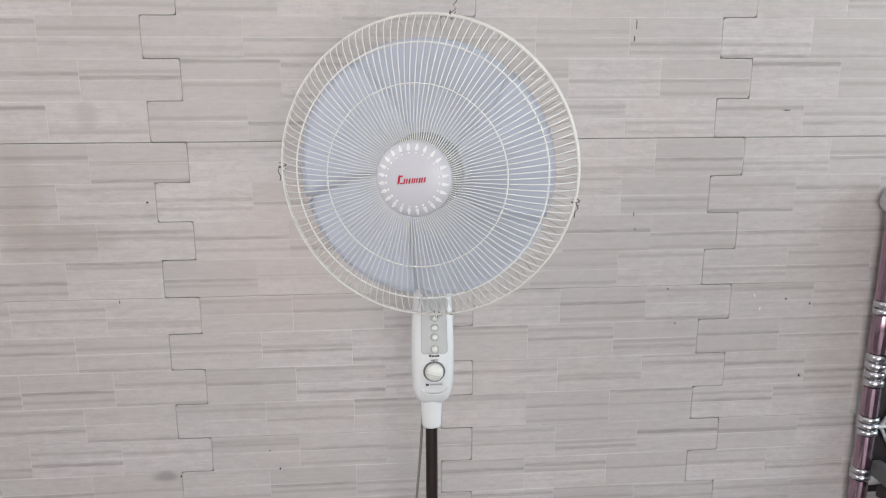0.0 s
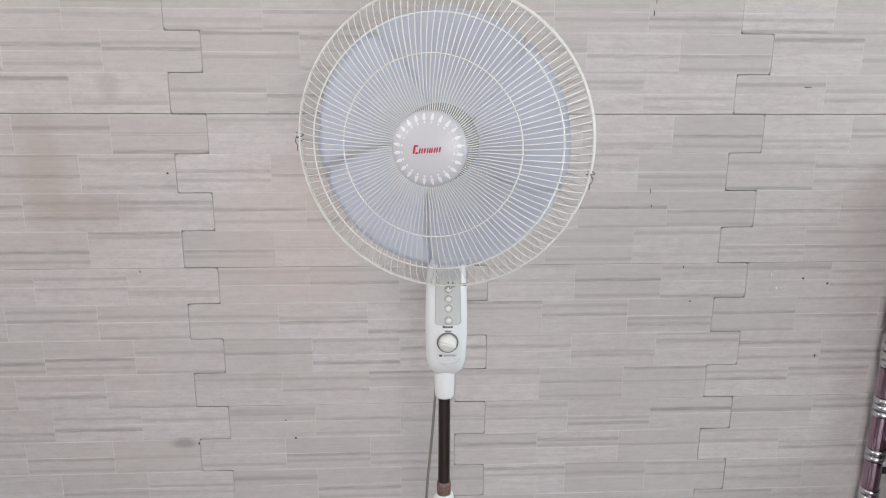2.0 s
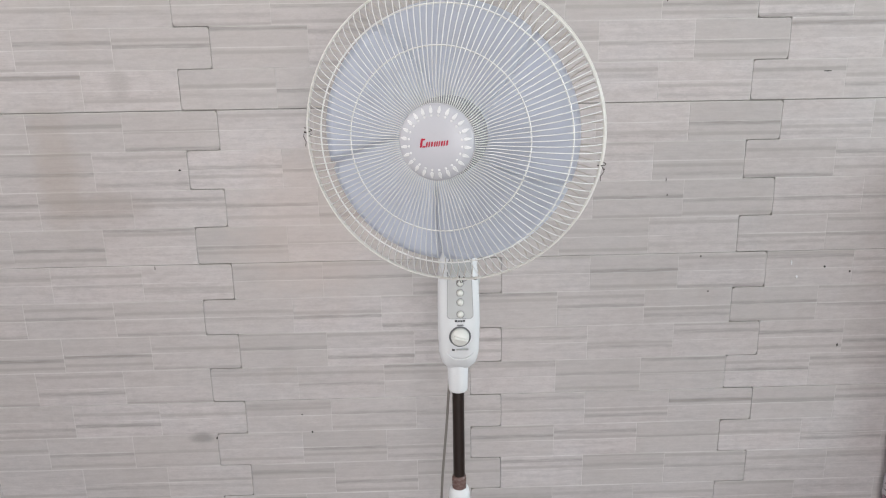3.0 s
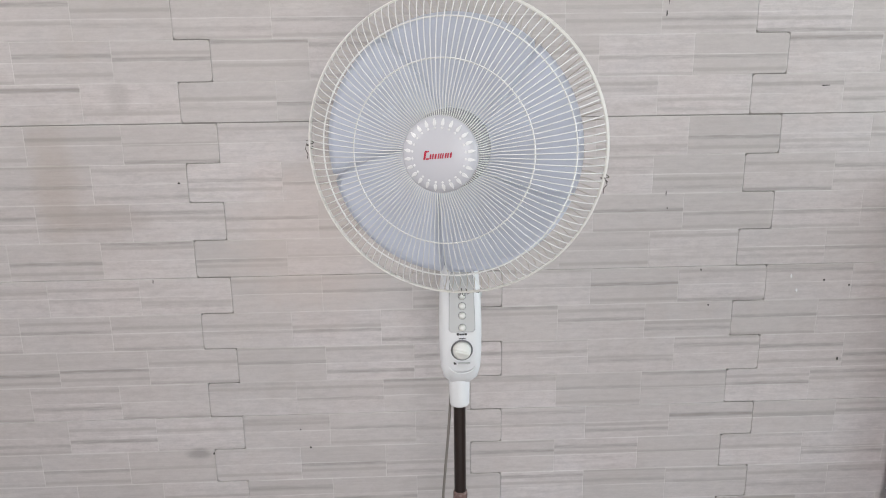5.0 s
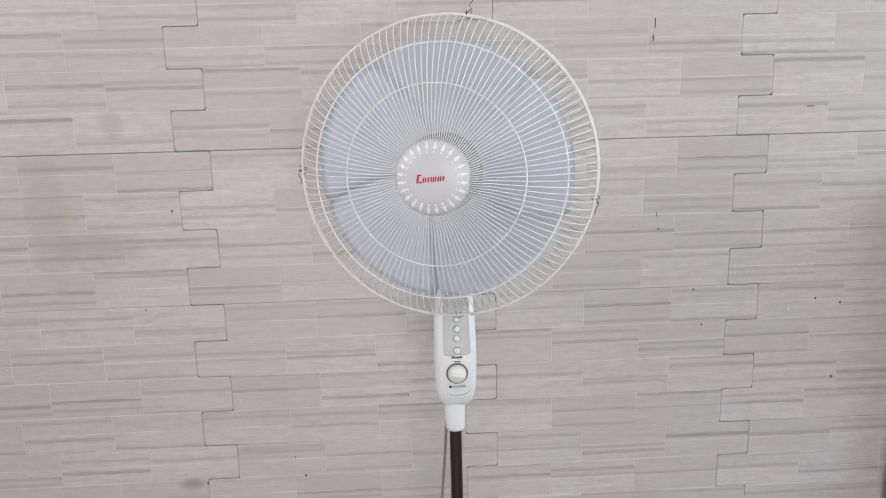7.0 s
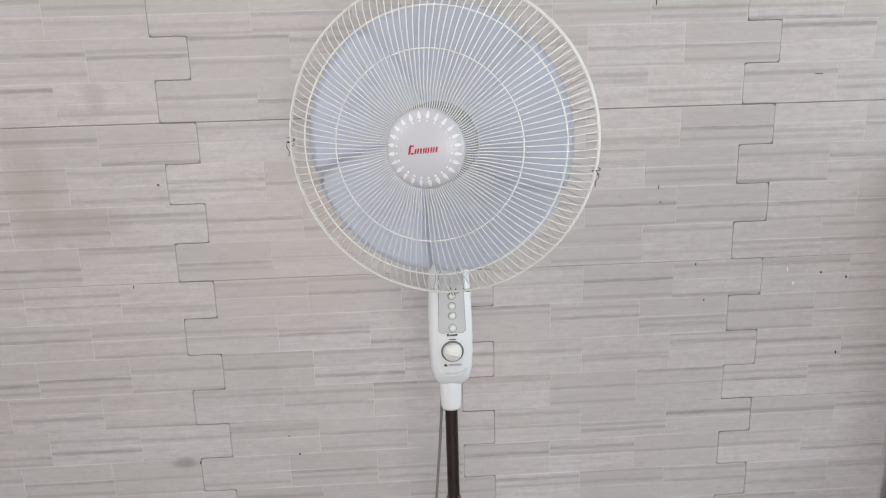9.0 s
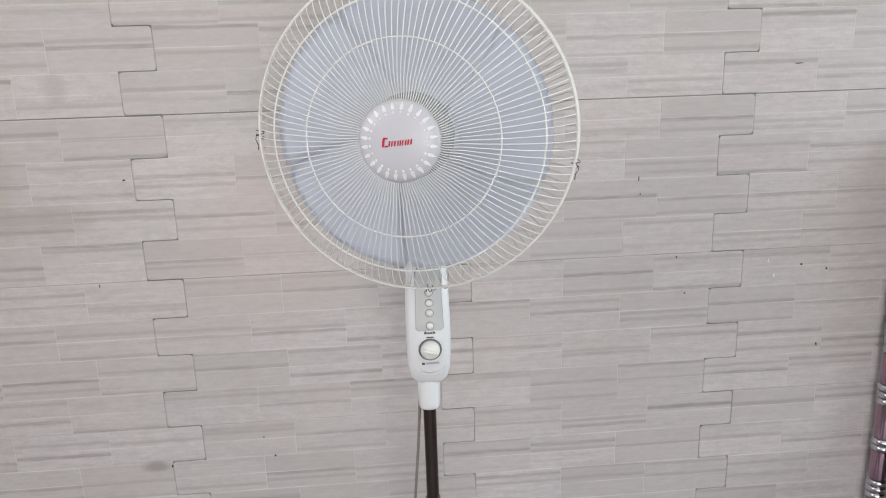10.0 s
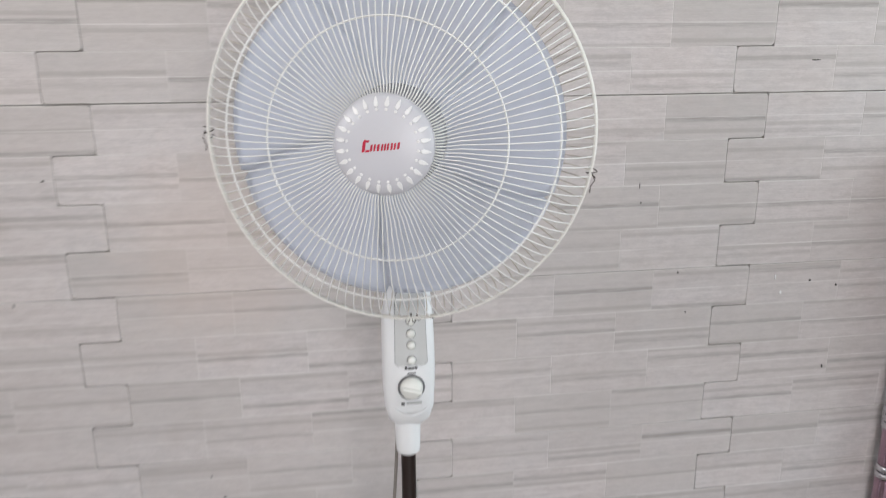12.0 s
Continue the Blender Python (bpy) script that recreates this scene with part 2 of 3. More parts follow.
def tube(bm, points, radius, sides=6, closed=False):
    """A round wire along a line of points."""
    pts = [Vector(p) for p in points]
    n = len(pts)
    rings, side = [], None
    for i, p in enumerate(pts):
        a = pts[(i - 1) % n] if closed or i else p
        b = pts[(i + 1) % n] if closed or i < n - 1 else p
        along = (b - a).normalized()
        side = (side or along.orthogonal()) - along * along.dot(side or along.orthogonal())
        side.normalize()
        up = along.cross(side)
        rings.append([bm.verts.new(p + radius * (math.cos(t) * side + math.sin(t) * up)) for t in (2 * math.pi * k / sides for k in range(sides))])
    pairs = list(zip(rings, rings[1:])) + ([(rings[-1], rings[0])] if closed else [])
    for a, b in pairs:
        for k in range(sides):
            bm.faces.new((a[k], a[(k + 1) % sides], b[(k + 1) % sides], b[k]))
    if not closed:
        bm.faces.new(rings[0][::-1])
        bm.faces.new(rings[-1])
    return bm


def hoop(bm, r, y, wire, steps=96, sides=8):
    return tube(bm, [(r * math.cos(a), y, r * math.sin(a)) for a in (2 * math.pi * i / steps for i in range(steps))], wire, sides, True)


def smooth_line(points, steps=8):
    """A Catmull-Rom line through the points."""
    p = [Vector(q) for q in points]
    p = [2 * p[0] - p[1], *p, 2 * p[-1] - p[-2]]
    out = []
    for a, b, c, d in zip(p, p[1:], p[2:], p[3:]):
        for i in range(steps):
            t = i / steps
            out.append(0.5 * (2 * b + (c - a) * t + (2 * a - 5 * b + 4 * c - d) * t * t + (3 * b - a - 3 * c + d) * t ** 3))
    return [*out, p[-2]]


# ---- the room ----
def structure(name, bm, mat, label, category):
    return tagged(part(name, bm, mat), label, category, kind="structure")


structure("floor", box(bmesh.new(), ROOM_W - 0.2, ROOM_E + 0.2, ROOM_S - 0.2, ROOM_N + 0.2, -0.1, 0.0), FLOOR, "plain brownish grey ceramic floor of the room", "floor")
structure("ceiling", box(bmesh.new(), ROOM_W - 0.2, ROOM_E + 0.2, ROOM_S - 0.2, ROOM_N + 0.2, ROOM_H, ROOM_H + 0.1), CEILING, "plain white painted ceiling of the room", "ceiling")
bm = bmesh.new()
box(bm, ROOM_W - 0.15, ROOM_W, ROOM_S, -2.2, 0, ROOM_H)
box(bm, ROOM_W - 0.15, ROOM_W, -0.8, ROOM_N, 0, ROOM_H)
box(bm, ROOM_W - 0.15, ROOM_W, -2.2, -0.8, 0, 1.75)
box(bm, ROOM_W - 0.15, ROOM_W, -2.2, -0.8, 2.65, ROOM_H)
structure("wall_west", bm, PLASTER, "plain off-white plastered side wall with an added high opening", "wall")
bm = bmesh.new()
box(bm, ROOM_E, ROOM_E + 0.15, ROOM_S, -1.5, 0, ROOM_H)
box(bm, ROOM_E, ROOM_E + 0.15, -0.2, ROOM_N, 0, ROOM_H)
box(bm, ROOM_E, ROOM_E + 0.15, -1.5, -0.2, 0, 0.95)
box(bm, ROOM_E, ROOM_E + 0.15, -1.5, -0.2, 2.25, ROOM_H)
structure("wall_east", bm, PLASTER, "plain off-white plastered side wall with a window", "wall")
wall_north = structure("wall_north", box(bmesh.new(), ROOM_W - 0.15, ROOM_E + 0.15, 0.006, 0.16, 0, ROOM_H), GROUT, "wall clad in interlocking beige stone-look ceramic tiles", "wall")

# the wall behind the camera, with a window and a doorway cut right through
bm = bmesh.new()
y0, y1 = ROOM_S - 0.15, ROOM_S
box(bm, ROOM_W - 0.15, -1.65, y0, y1, 0, ROOM_H)
box(bm, -1.65, -0.75, y0, y1, 2.1, ROOM_H)
box(bm, -0.75, -0.5, y0, y1, 0, ROOM_H)
box(bm, -0.5, 1.2, y0, y1, 0, 0.3)
box(bm, -0.5, 1.2, y0, y1, 1.9, ROOM_H)
box(bm, 1.2, ROOM_E + 0.15, y0, y1, 0, ROOM_H)
structure("wall_south", bm, PLASTER, "plain plastered wall with a window and a doorway", "wall")
window_1 = structure("window_1", box(bmesh.new(), -0.5, 1.2, y0 + 0.04, y1 - 0.03, 0.3, 0.35), WOOD, "two-light brown wooden window in the far wall", "window")
for x in (-0.5, 0.325, 1.15):
    part("window_frame", box(bmesh.new(), x, x + 0.05, y0 + 0.05, y0 + 0.10, 0.35, 1.85), WOOD, window_1)
part("window_frame", box(bmesh.new(), -0.5, 1.2, y0 + 0.05, y0 + 0.10, 1.85, 1.90), WOOD, window_1)

# ---- pedestal fan ----
FAN_X, FAN_Y = 0.056, -0.245
fan = tagged(new("pedestal_fan"), "white pedestal fan with round wire grille and dark pole", "fan")
fan.location = (FAN_X, FAN_Y, 0)

# stand: foot, lower tube with its collar, smoky sleeve, dark upper pole, white neck
part("base", lathe(bmesh.new(), [(0, 0), (0.19, 0), (0.195, 0.008), (0.19, 0.02), (0.12, 0.034), (0.04, 0.045), (0.028, 0.07), (0, 0.07)], steps=48), WHITE, fan, smooth=True)
part("lower_tube", lathe(bmesh.new(), [(0.0135, 0.06), (0.0135, 0.56)]), WHITE, fan, smooth=True)
part("collar", lathe(bmesh.new(), [(0.0, 0.545), (0.017, 0.545), (0.0185, 0.552), (0.0185, 0.583), (0.0165, 0.592), (0.0105, 0.594)]), WHITE, fan, "white locking collar", smooth=True)
part("sleeve", lathe(bmesh.new(), [(0.0125, 0.593), (0.0128, 0.612), (0.0115, 0.618), (0.0, 0.618)]), SLEEVE, fan, "smoky brown sleeve", smooth=True)
part("pole", lathe(bmesh.new(), [(0.0104, 0.60), (0.0104, 0.81)]), POLE, fan, "dark brown enamelled pole", smooth=True)
part("neck", lathe(bmesh.new(), [(0.0, 0.785), (0.0155, 0.785), (0.0166, 0.788), (0.0170, 0.80), (0.0182, 0.84), (0.0182, 0.86)]), WHITE, fan, smooth=True)


def control_box():
    """A white upright housing: an oval section, full at the middle, round at the foot, slimmer to the top."""
    bm = bmesh.new()
    levels = [(0.828, 0.010, 0.010, 0.004), (0.831, 0.020, 0.017, 0.003), (0.841, 0.0295, 0.0225, 0.0), (0.860, 0.0345, 0.027, -0.003), (0.890, 0.0360, 0.030, -0.005), (0.915, 0.0362, 0.031, -0.006), (0.945, 0.0360, 0.030, -0.006), (0.975, 0.0352, 0.028, -0.004), (1.005, 0.0335, 0.026, 0.001), (1.035, 0.0310, 0.0245, 0.007), (1.065, 0.0285, 0.023, 0.014), (1.095, 0.026, 0.022, 0.022), (1.125, 0.024, 0.021, 0.03), (1.15, 0.022, 0.02, 0.036)]
    rings = []
    for z, a, b, back in levels:
        ring = []
        for k in range(40):
            t = 2 * math.pi * k / 40
            c, s = math.cos(t), math.sin(t)
            e = 0.62
            ring.append(bm.verts.new((0.0018 + 0.968 * a * math.copysign(abs(c) ** e, c), back + b * math.copysign(abs(s) ** e, s), z)))
        rings.append(ring)
    for a, b in zip(rings, rings[1:]):
        for k in range(40):
            bm.faces.new((a[k], a[(k + 1) % 40], b[(k + 1) % 40], b[k]))
    bm.faces.new(rings[0][::-1])
    bm.faces.new(rings[-1])
    return part("control_box", bm, WHITE, fan, "white plastic control housing", smooth=True)


control = control_box()
FACE = -0.0365  # the housing's front at the dial


def flat_shape(points, y, depth):
    """A plate with the outline (x, z), its front at y."""
    bm = bmesh.new()
    front = [bm.verts.new((x, y, z)) for x, z in points]
    back = [bm.verts.new((x, y + depth, z)) for x, z in points]
    bm.faces.new(front)
    bm.faces.new(back[::-1])
    for i in range(len(points)):
        j = (i + 1) % len(points)
        bm.faces.new((front[j], front[i], back[i], back[j]))
    bmesh.ops.recalc_face_normals(bm, faces=bm.faces)
    return bm


def panel_outline(grow=0.0):
    w, low, high = 0.0208 + grow, 0.926 - grow, 1.012
    pts = [(-w, low + 0.004), (-w + 0.004, low), (w - 0.004, low), (w, low + 0.004)]
    return pts + [(w * 0.9 * math.cos(a), high + w * 0.9 * math.sin(a)) for a in (math.pi * i / 12 for i in range(13))]


PX = 0.0031  # the panel sits a little to one side of the pole
panel_tilt = Matrix.Translation((PX, 0, 0.93)) @ Matrix.Rotation(radians(-7), 4, "X") @ Matrix.Translation((0, 0, -0.93))
panel = part("control_panel", flat_shape(panel_outline(), FACE - 0.0018, 0.006), PANEL, control, "recessed grey control panel with arched top")
panel.matrix_basis = panel_tilt
surround = part("panel_surround", flat_shape(panel_outline(0.0008), FACE - 0.0008, 0.005), GROOVE, control, "thin darker groove round the control panel")
surround.matrix_basis = panel_tilt
for z in (0.933, 0.953, 0.9685, 0.985):
    b = part("button", lathe(bmesh.new(), [(0, 0.0052), (0.0038, 0.0048), (0.0052, 0.0034), (0.0056, 0.001), (0.0056, 0)], turn=Matrix.Rotation(radians(90), 4, "X"), steps=20), BUTTON, control, "small round ivory button", smooth=True)
    b.matrix_basis = panel_tilt @ Matrix.Translation((0.0005, FACE - 0.0018, z))
    r = part("button_ring", lathe(bmesh.new(), [(0.0056, 0.0), (0.0060, 0.0006), (0.0064, 0.0)], turn=Matrix.Rotation(radians(90), 4, "X"), steps=20), RINGS, control, "thin grey gap round a button")
    r.matrix_basis = panel_tilt @ Matrix.Translation((0.0005, FACE - 0.0018, z))
dial_place = Matrix.Translation((PX - 0.0005, FACE - 0.0006, 0.8985))
front_turn = Matrix.Rotation(radians(90), 4, "X")
ring = part("dial_ring", lathe(bmesh.new(), [(0.0155, 0.0), (0.0158, 0.0016), (0.0174, 0.0018), (0.0181, 0.0)], turn=front_turn), RINGS, control, "dark grey ring with scale marks round the dial", smooth=True)
ring.matrix_basis = dial_place
dial = part("dial", lathe(bmesh.new(), [(0.0, 0.012), (0.009, 0.0115), (0.0128, 0.0095), (0.0147, 0.005), (0.0153, 0.0)], turn=front_turn), BUTTON, control, "round ivory timer dial", smooth=True)
dial.matrix_basis = dial_place
grip = part("dial_grip", box(bmesh.new(), -0.0125, 0.0125, -0.0155, -0.008, -0.0028, 0.0028, 0.0016), BUTTON, control, "raised grip across the dial", smooth=True)
grip.matrix_basis = dial_place @ Matrix.Rotation(radians(16), 4, "Y")
for x, z, w, h in ((-0.007, 0.9262, 0.0035, 0.0034), (-0.0025, 0.9257, 0.0035, 0.0024), (0.0018, 0.9257, 0.0035, 0.0024), (0.006, 0.9260, 0.0035, 0.0026), (0.0, 0.9187, 0.011, 0.0012), (-0.0115, 0.8745, 0.004, 0.0014), (-0.013, 0.8748, 0.002, 0.002)):
    part("printed_bar", box(bmesh.new(), PX + x - w / 2, PX + x + w / 2, FACE - 0.0016, FACE + 0.003, z - h / 2, z + h / 2), DARK, control, "small dark printed mark")
part("printed_line", box(bmesh.new(), PX - 0.007, PX + 0.013, FACE - 0.0014, FACE + 0.003, 0.8742, 0.8754), PANEL, control, "faint grey printed line")
arc = [(0.0225 * math.cos(a), 0.006 * math.cos(a) ** 2, 0.013 * math.sin(a)) for a in (math.pi * (1.08 + 0.84 * i / 14) for i in range(15))]
a = part("moulded_rib", tube(bmesh.new(), arc, 0.0011, 6), WHITE, control, "curved moulded rib below the dial", smooth=True)
a.matrix_basis = Matrix.Translation((PX, FACE + 0.0022, 0.869))
part("tilt_screw", lathe(bmesh.new(), [(0, 0.004), (0.006, 0.004), (0.0075, 0.0)], centre=(0.0335, -0.004, 0.985), turn=Matrix.Rotation(radians(90), 4, "Y"), steps=16), PANEL, control, "grey side knob", smooth=True)

# head: turned a little to one side, its rim just ahead of the housing
HEAD = Matrix.Translation((-0.0105, -0.070, 1.2332)) @ Matrix.Rotation(radians(-14), 4, "Z")
RIM = 0.2245


def head_part(name, bm, mat, label="", smooth=True):
    ob = part(name, bm, mat, fan, label, smooth)
    ob.matrix_basis = HEAD
    return ob


BACKWARD = Matrix.Rotation(radians(-90), 4, "X")  # lathe axis towards the back
head_part("motor_housing", lathe(bmesh.new(), [(0, 0.025), (0.046, 0.025), (0.052, 0.032), (0.056, 0.06), (0.054, 0.10), (0.045, 0.125), (0.025, 0.138), (0, 0.14)], turn=BACKWARD), WHITE, "white rounded motor housing")
head_part("head_bracket", box(bmesh.new(), -0.02, 0.02, 0.055, 0.105, -0.12, -0.03, 0.008), WHITE, "white bracket below the motor")

# rear grille, then blades, then front grille
rear = head_part("rear_grille", hoop(hoop(hoop(hoop(bmesh.new(), RIM + 0.0005, 0.0065, 0.0014), 0.176, 0.047, 0.0014), 0.12, 0.058, 0.0013), 0.062, 0.06, 0.002), CREAM, "cream wire rear grille with three hoops")
rear_line = [(0.058, 0.06), (0.09, 0.061), (0.125, 0.057), (0.165, 0.05), (0.198, 0.036), (0.215, 0.02), (RIM, 0.0065)]
front_line = [(0.051, -0.088), (0.060, -0.0885), (0.070, -0.088), (0.080, -0.0865), (0.1, -0.0835), (0.128, -0.077), (0.158, -0.0655), (0.183, -0.050), (0.202, -0.033), (0.215, -0.016), (RIM - 0.001, -0.001)]


def spoke_mesh(name, line, twist, wire, mat):
    bm = bmesh.new()
    tube(bm, [(r * math.cos(twist(r)), y, r * math.sin(twist(r))) for r, y in line], wire, 5)
    bm.normal_update()
    me = bpy.data.meshes.new(name)
    bm.to_mesh(me)
    bm.free()
    me.materials.append(mat)
    me.shade_smooth()
    return me


def step(a, b, r):
    t = min(1, max(0, (r - a) / (b - a)))
    return t * t * (3 - 2 * t)


SPOKES = 120
# the rear spokes are duller and tanner than the white front ones
rear_spoke = spoke_mesh("rear_spoke", rear_line, lambda r: 0.16 * step(0.06, 0.22, r), 0.00070, TAN_WIRE)
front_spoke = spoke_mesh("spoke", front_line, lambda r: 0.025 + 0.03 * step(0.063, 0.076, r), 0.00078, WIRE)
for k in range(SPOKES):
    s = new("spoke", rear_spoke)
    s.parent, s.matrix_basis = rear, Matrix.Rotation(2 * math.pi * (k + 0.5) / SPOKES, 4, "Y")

front = head_part("front_grille", hoop(bmesh.new(), RIM - 0.0015, -0.0035, 0.0018), CREAM, "cream and white wire front grille")
for r, y, wire in ((0.183, -0.0488, 0.0012), (0.128, -0.0758, 0.0011)):
    part("hoop", hoop(bmesh.new(), r, y, wire), WIRE, front, "white wire hoop", smooth=True)
for k in range(SPOKES):
    s = new("spoke", front_spoke)
    s.parent, s.matrix_basis = front, Matrix.Rotation(2 * math.pi * k / SPOKES, 4, "Y")

FORWARD = Matrix.Rotation(radians(90), 4, "X")
hub_profile = [(0.0, 0.1010), (0.015, 0.1006), (0.030, 0.0990), (0.0415, 0.0966), (0.0492, 0.0935), (0.0528, 0.089), (0.0532, 0.084), (0.049, 0.082)]
cap = head_part("hub_cap", lathe(bmesh.new(), hub_profile, turn=FORWARD, steps=64), BADGE, "pearl grey domed hub cap with white drop inlays and red mark")


def dome(r):
    for (r0, h0), (r1, h1) in zip(hub_profile, hub_profile[1:]):
        if r0 <= r <= r1:
            return h0 + (h1 - h0) * (r - r0) / (r1 - r0)
    return 0.089


def drop_bm():
    """A pointed drop that follows the dome, its tip outward."""
    bm = bmesh.new()
    n = 14
    for lift, last in ((0.0002, False), (0.0009, True)):
        ring = []
        for k in range(n):
            t = 2 * math.pi * k / n
            along, wide = 0.0054 * math.cos(t), 0.0022 * math.sin(t) * (1 - 0.55 * math.cos(t)) * (0.8 if last else 1.0)
            r = 0.0450 + along * (0.85 if last else 1.0)
            ring.append(bm.verts.new((wide, -dome(r) - lift, r)))
        if last:
            bm.faces.new(ring)
            for k in range(n):
                bm.faces.new((low[k], low[(k + 1) % n], ring[(k + 1) % n], ring[k]))
        low = ring
    # a small bead inside of the drop
    lathe(bm, [(0.0017, 0.0), (0.0015, 0.0007), (0.0, 0.0009)], centre=(0, -dome(0.0372), 0.0372), turn=FORWARD, steps=8)
    bmesh.ops.recalc_face_normals(bm, faces=bm.faces)
    return bm


first = part("drop_inlay", drop_bm(), DROP, cap, smooth=False)
first.matrix_basis = Matrix.Rotation(2 * math.pi * 0.5 / 24, 4, "Y")
for k in range(1, 24):
    d = new("drop_inlay", first.data)
    d.parent, d.matrix_basis = cap, Matrix.Rotation(2 * math.pi * (k + 0.5) / 24, 4, "Y")

# the red mark: plain slanted bars on a thin line in place of the maker's name
def red_bar(x, z, w, h, lean):
    bm = bmesh.new()
    pts = [(w / 2 * math.copysign(abs(math.cos(t)) ** 0.5, math.cos(t)) + lean * h / 2 * math.sin(t), h / 2 * math.copysign(abs(math.sin(t)) ** 0.5, math.sin(t))) for t in (2 * math.pi * k / 16 for k in range(16))]
    top = [bm.verts.new((x + a, -dome(math.hypot(x + a, z + b)) - 0.0005, z + b + 0.08 * (x + a))) for a, b in pts]
    low = [bm.verts.new(v.co + Vector((0, 0.0012, 0))) for v in top]
    bm.faces.new(top)
    for k in range(16):
        j = (k + 1) % 16
        bm.faces.new((top[j], top[k], low[k], low[j]))
    bmesh.ops.recalc_face_normals(bm, faces=bm.faces)
    part("red_stroke", bm, RED, cap, "red printed stroke")


for x, z, w, h in ((-0.0185, 0.0016, 0.0032, 0.0125), (-0.0150, 0.0062, 0.0046, 0.0022), (-0.0150, -0.0036, 0.0046, 0.0022), (-0.0108, -0.0008, 0.0022, 0.0072), (-0.0074, -0.0008, 0.0020, 0.0072), (-0.0036, -0.0008, 0.0024, 0.0072), (0.0004, -0.0008, 0.0019, 0.0072), (0.0034, -0.0008, 0.0019, 0.0072), (0.0064, -0.0008, 0.0019, 0.0072), (0.0102, -0.0008, 0.0022, 0.0072), (0.0134, -0.0008, 0.0020, 0.0072), (0.0172, -0.0006, 0.0024, 0.0072)):
    red_bar(x, z, w, h, 0.25)

# blades at rest: broad, twisted, pale blue
BLADES = 5


def blade_bm():
    bm = bmesh.new()
    rows, cols = 14, 14
    grid = []
    for i in range(rows + 1):
        t = i / rows
        r = 0.054 + (0.191 - 0.054) * t
        span = radians(72.4)
        if t > 0.93:
            span *= 1 - 0.05 * ((t - 0.93) / 0.07) ** 2
        row = []
        for j in range(cols + 1):
            s = j / cols - 0.5
            a = s * span + 0.25 * t
            y = -0.004 - 0.004 * s * (1.2 - 0.5 * t) - 0.004 * math.cos(math.pi * s)
            row.append(bm.verts.new((r * math.cos(a), y, r * math.sin(a))))
        grid.append(row)
    for i in range(rows):
        for j in range(cols):
            bm.faces.new((grid[i][j], grid[i][j + 1], grid[i + 1][j + 1], grid[i + 1][j]))
    bmesh.ops.solidify(bm, geom=bm.faces[:], thickness=0.0016)
    return bm


spinner = head_part("blade_hub", lathe(bmesh.new(), [(0, 0.050), (0.02, 0.049), (0.045, 0.045), (0.055, 0.038), (0.058, 0.028), (0.058, 0.0), (0.05, -0.006)], turn=FORWARD, steps=48), SPIN, "grey round blade hub")
one = part("blade", blade_bm(), BLADE, spinner, "broad pale blue plastic blade", smooth=True)
for k in range(1, BLADES):
    d = new("blade", one.data)
    d["label"] = "broad pale blue plastic blade"
    d.parent, d.matrix_basis = spinner, Matrix.Rotation(2 * math.pi * k / BLADES, 4, "Y")

# rusty ties round the rim
def tie(angle, tail):
    a = radians(angle)
    c, s = math.cos(a), math.sin(a)
    radial, around = Vector((c, 0, s)), Vector((-s, 0, c))
    base = radial * RIM
    loop = [base + 0.0058 * (math.cos(t) * radial + math.sin(t) * Vector((0, 1, 0))) + 0.0012 * t * around + Vector((0, 0.001, 0)) for t in (2 * math.pi * i / 10 for i in range(17))]
    return head_part("wire_tie", tube(bmesh.new(), loop + [base + radial * p + around * q + Vector((0, w, 0)) for p, q, w in tail], 0.0006, 5), TIE, "rusty wire tie round the rim")


tie(178, [(0.005, 0.005, 0), (0.006, 0.013, -0.002), (0.002, 0.021, -0.002), (0.004, 0.028, 0)])
tie(-12, [(0.006, -0.003, 0), (0.003, -0.010, 0), (0.004, -0.018, 0.002)])
tie(79, [(0.009, 0.0, 0), (0.013, 0.005, 0), (0.019, 0.001, 0), (0.026, 0.003, 0)])
tie(-88, [(0.003, 0.012, 0), (-0.002, 0.02, 0), (0.0, 0.03, 0), (-0.003, 0.036, 0)])

# mains cord, hanging beside the pole to the floor
cord_line = smooth_line([(-0.014, 0.004, 0.815), (-0.0165, 0.0, 0.78), (-0.021, -0.004, 0.72), (-0.026, -0.006, 0.665), (-0.031, -0.006, 0.60), (-0.034, -0.004, 0.5), (-0.03, 0.0, 0.3), (-0.04, 0.01, 0.12), (-0.13, 0.03, 0.06), (-0.22, 0.02, 0.006), (-0.4, 0.06, 0.006)], 6)
part("power_cord", tube(bmesh.new(), cord_line, 0.0023, 8), CORD, fan, "thin grey power cord", smooth=True)

# ---- metal bed, its head against the wall ----
BED_X, BED_Y, BED_W = 1.0172, -0.027, 1.25
bed = tagged(new("metal_bed"), "chrome and plum metal bed with turned posts against the tiled wall", "bed")
bed.location = (BED_X, BED_Y, 0)
POST = [(0.0, 1.172), (0.006, 1.170), (0.009, 1.163), (0.008, 1.157), (0.015, 1.154), (0.017, 1.151), (0.015, 1.148), (0.024, 1.144), (0.030, 1.135), (0.033, 1.124), (0.031, 1.112), (0.025, 1.104), (0.020, 1.100), (0.014, 1.097)]


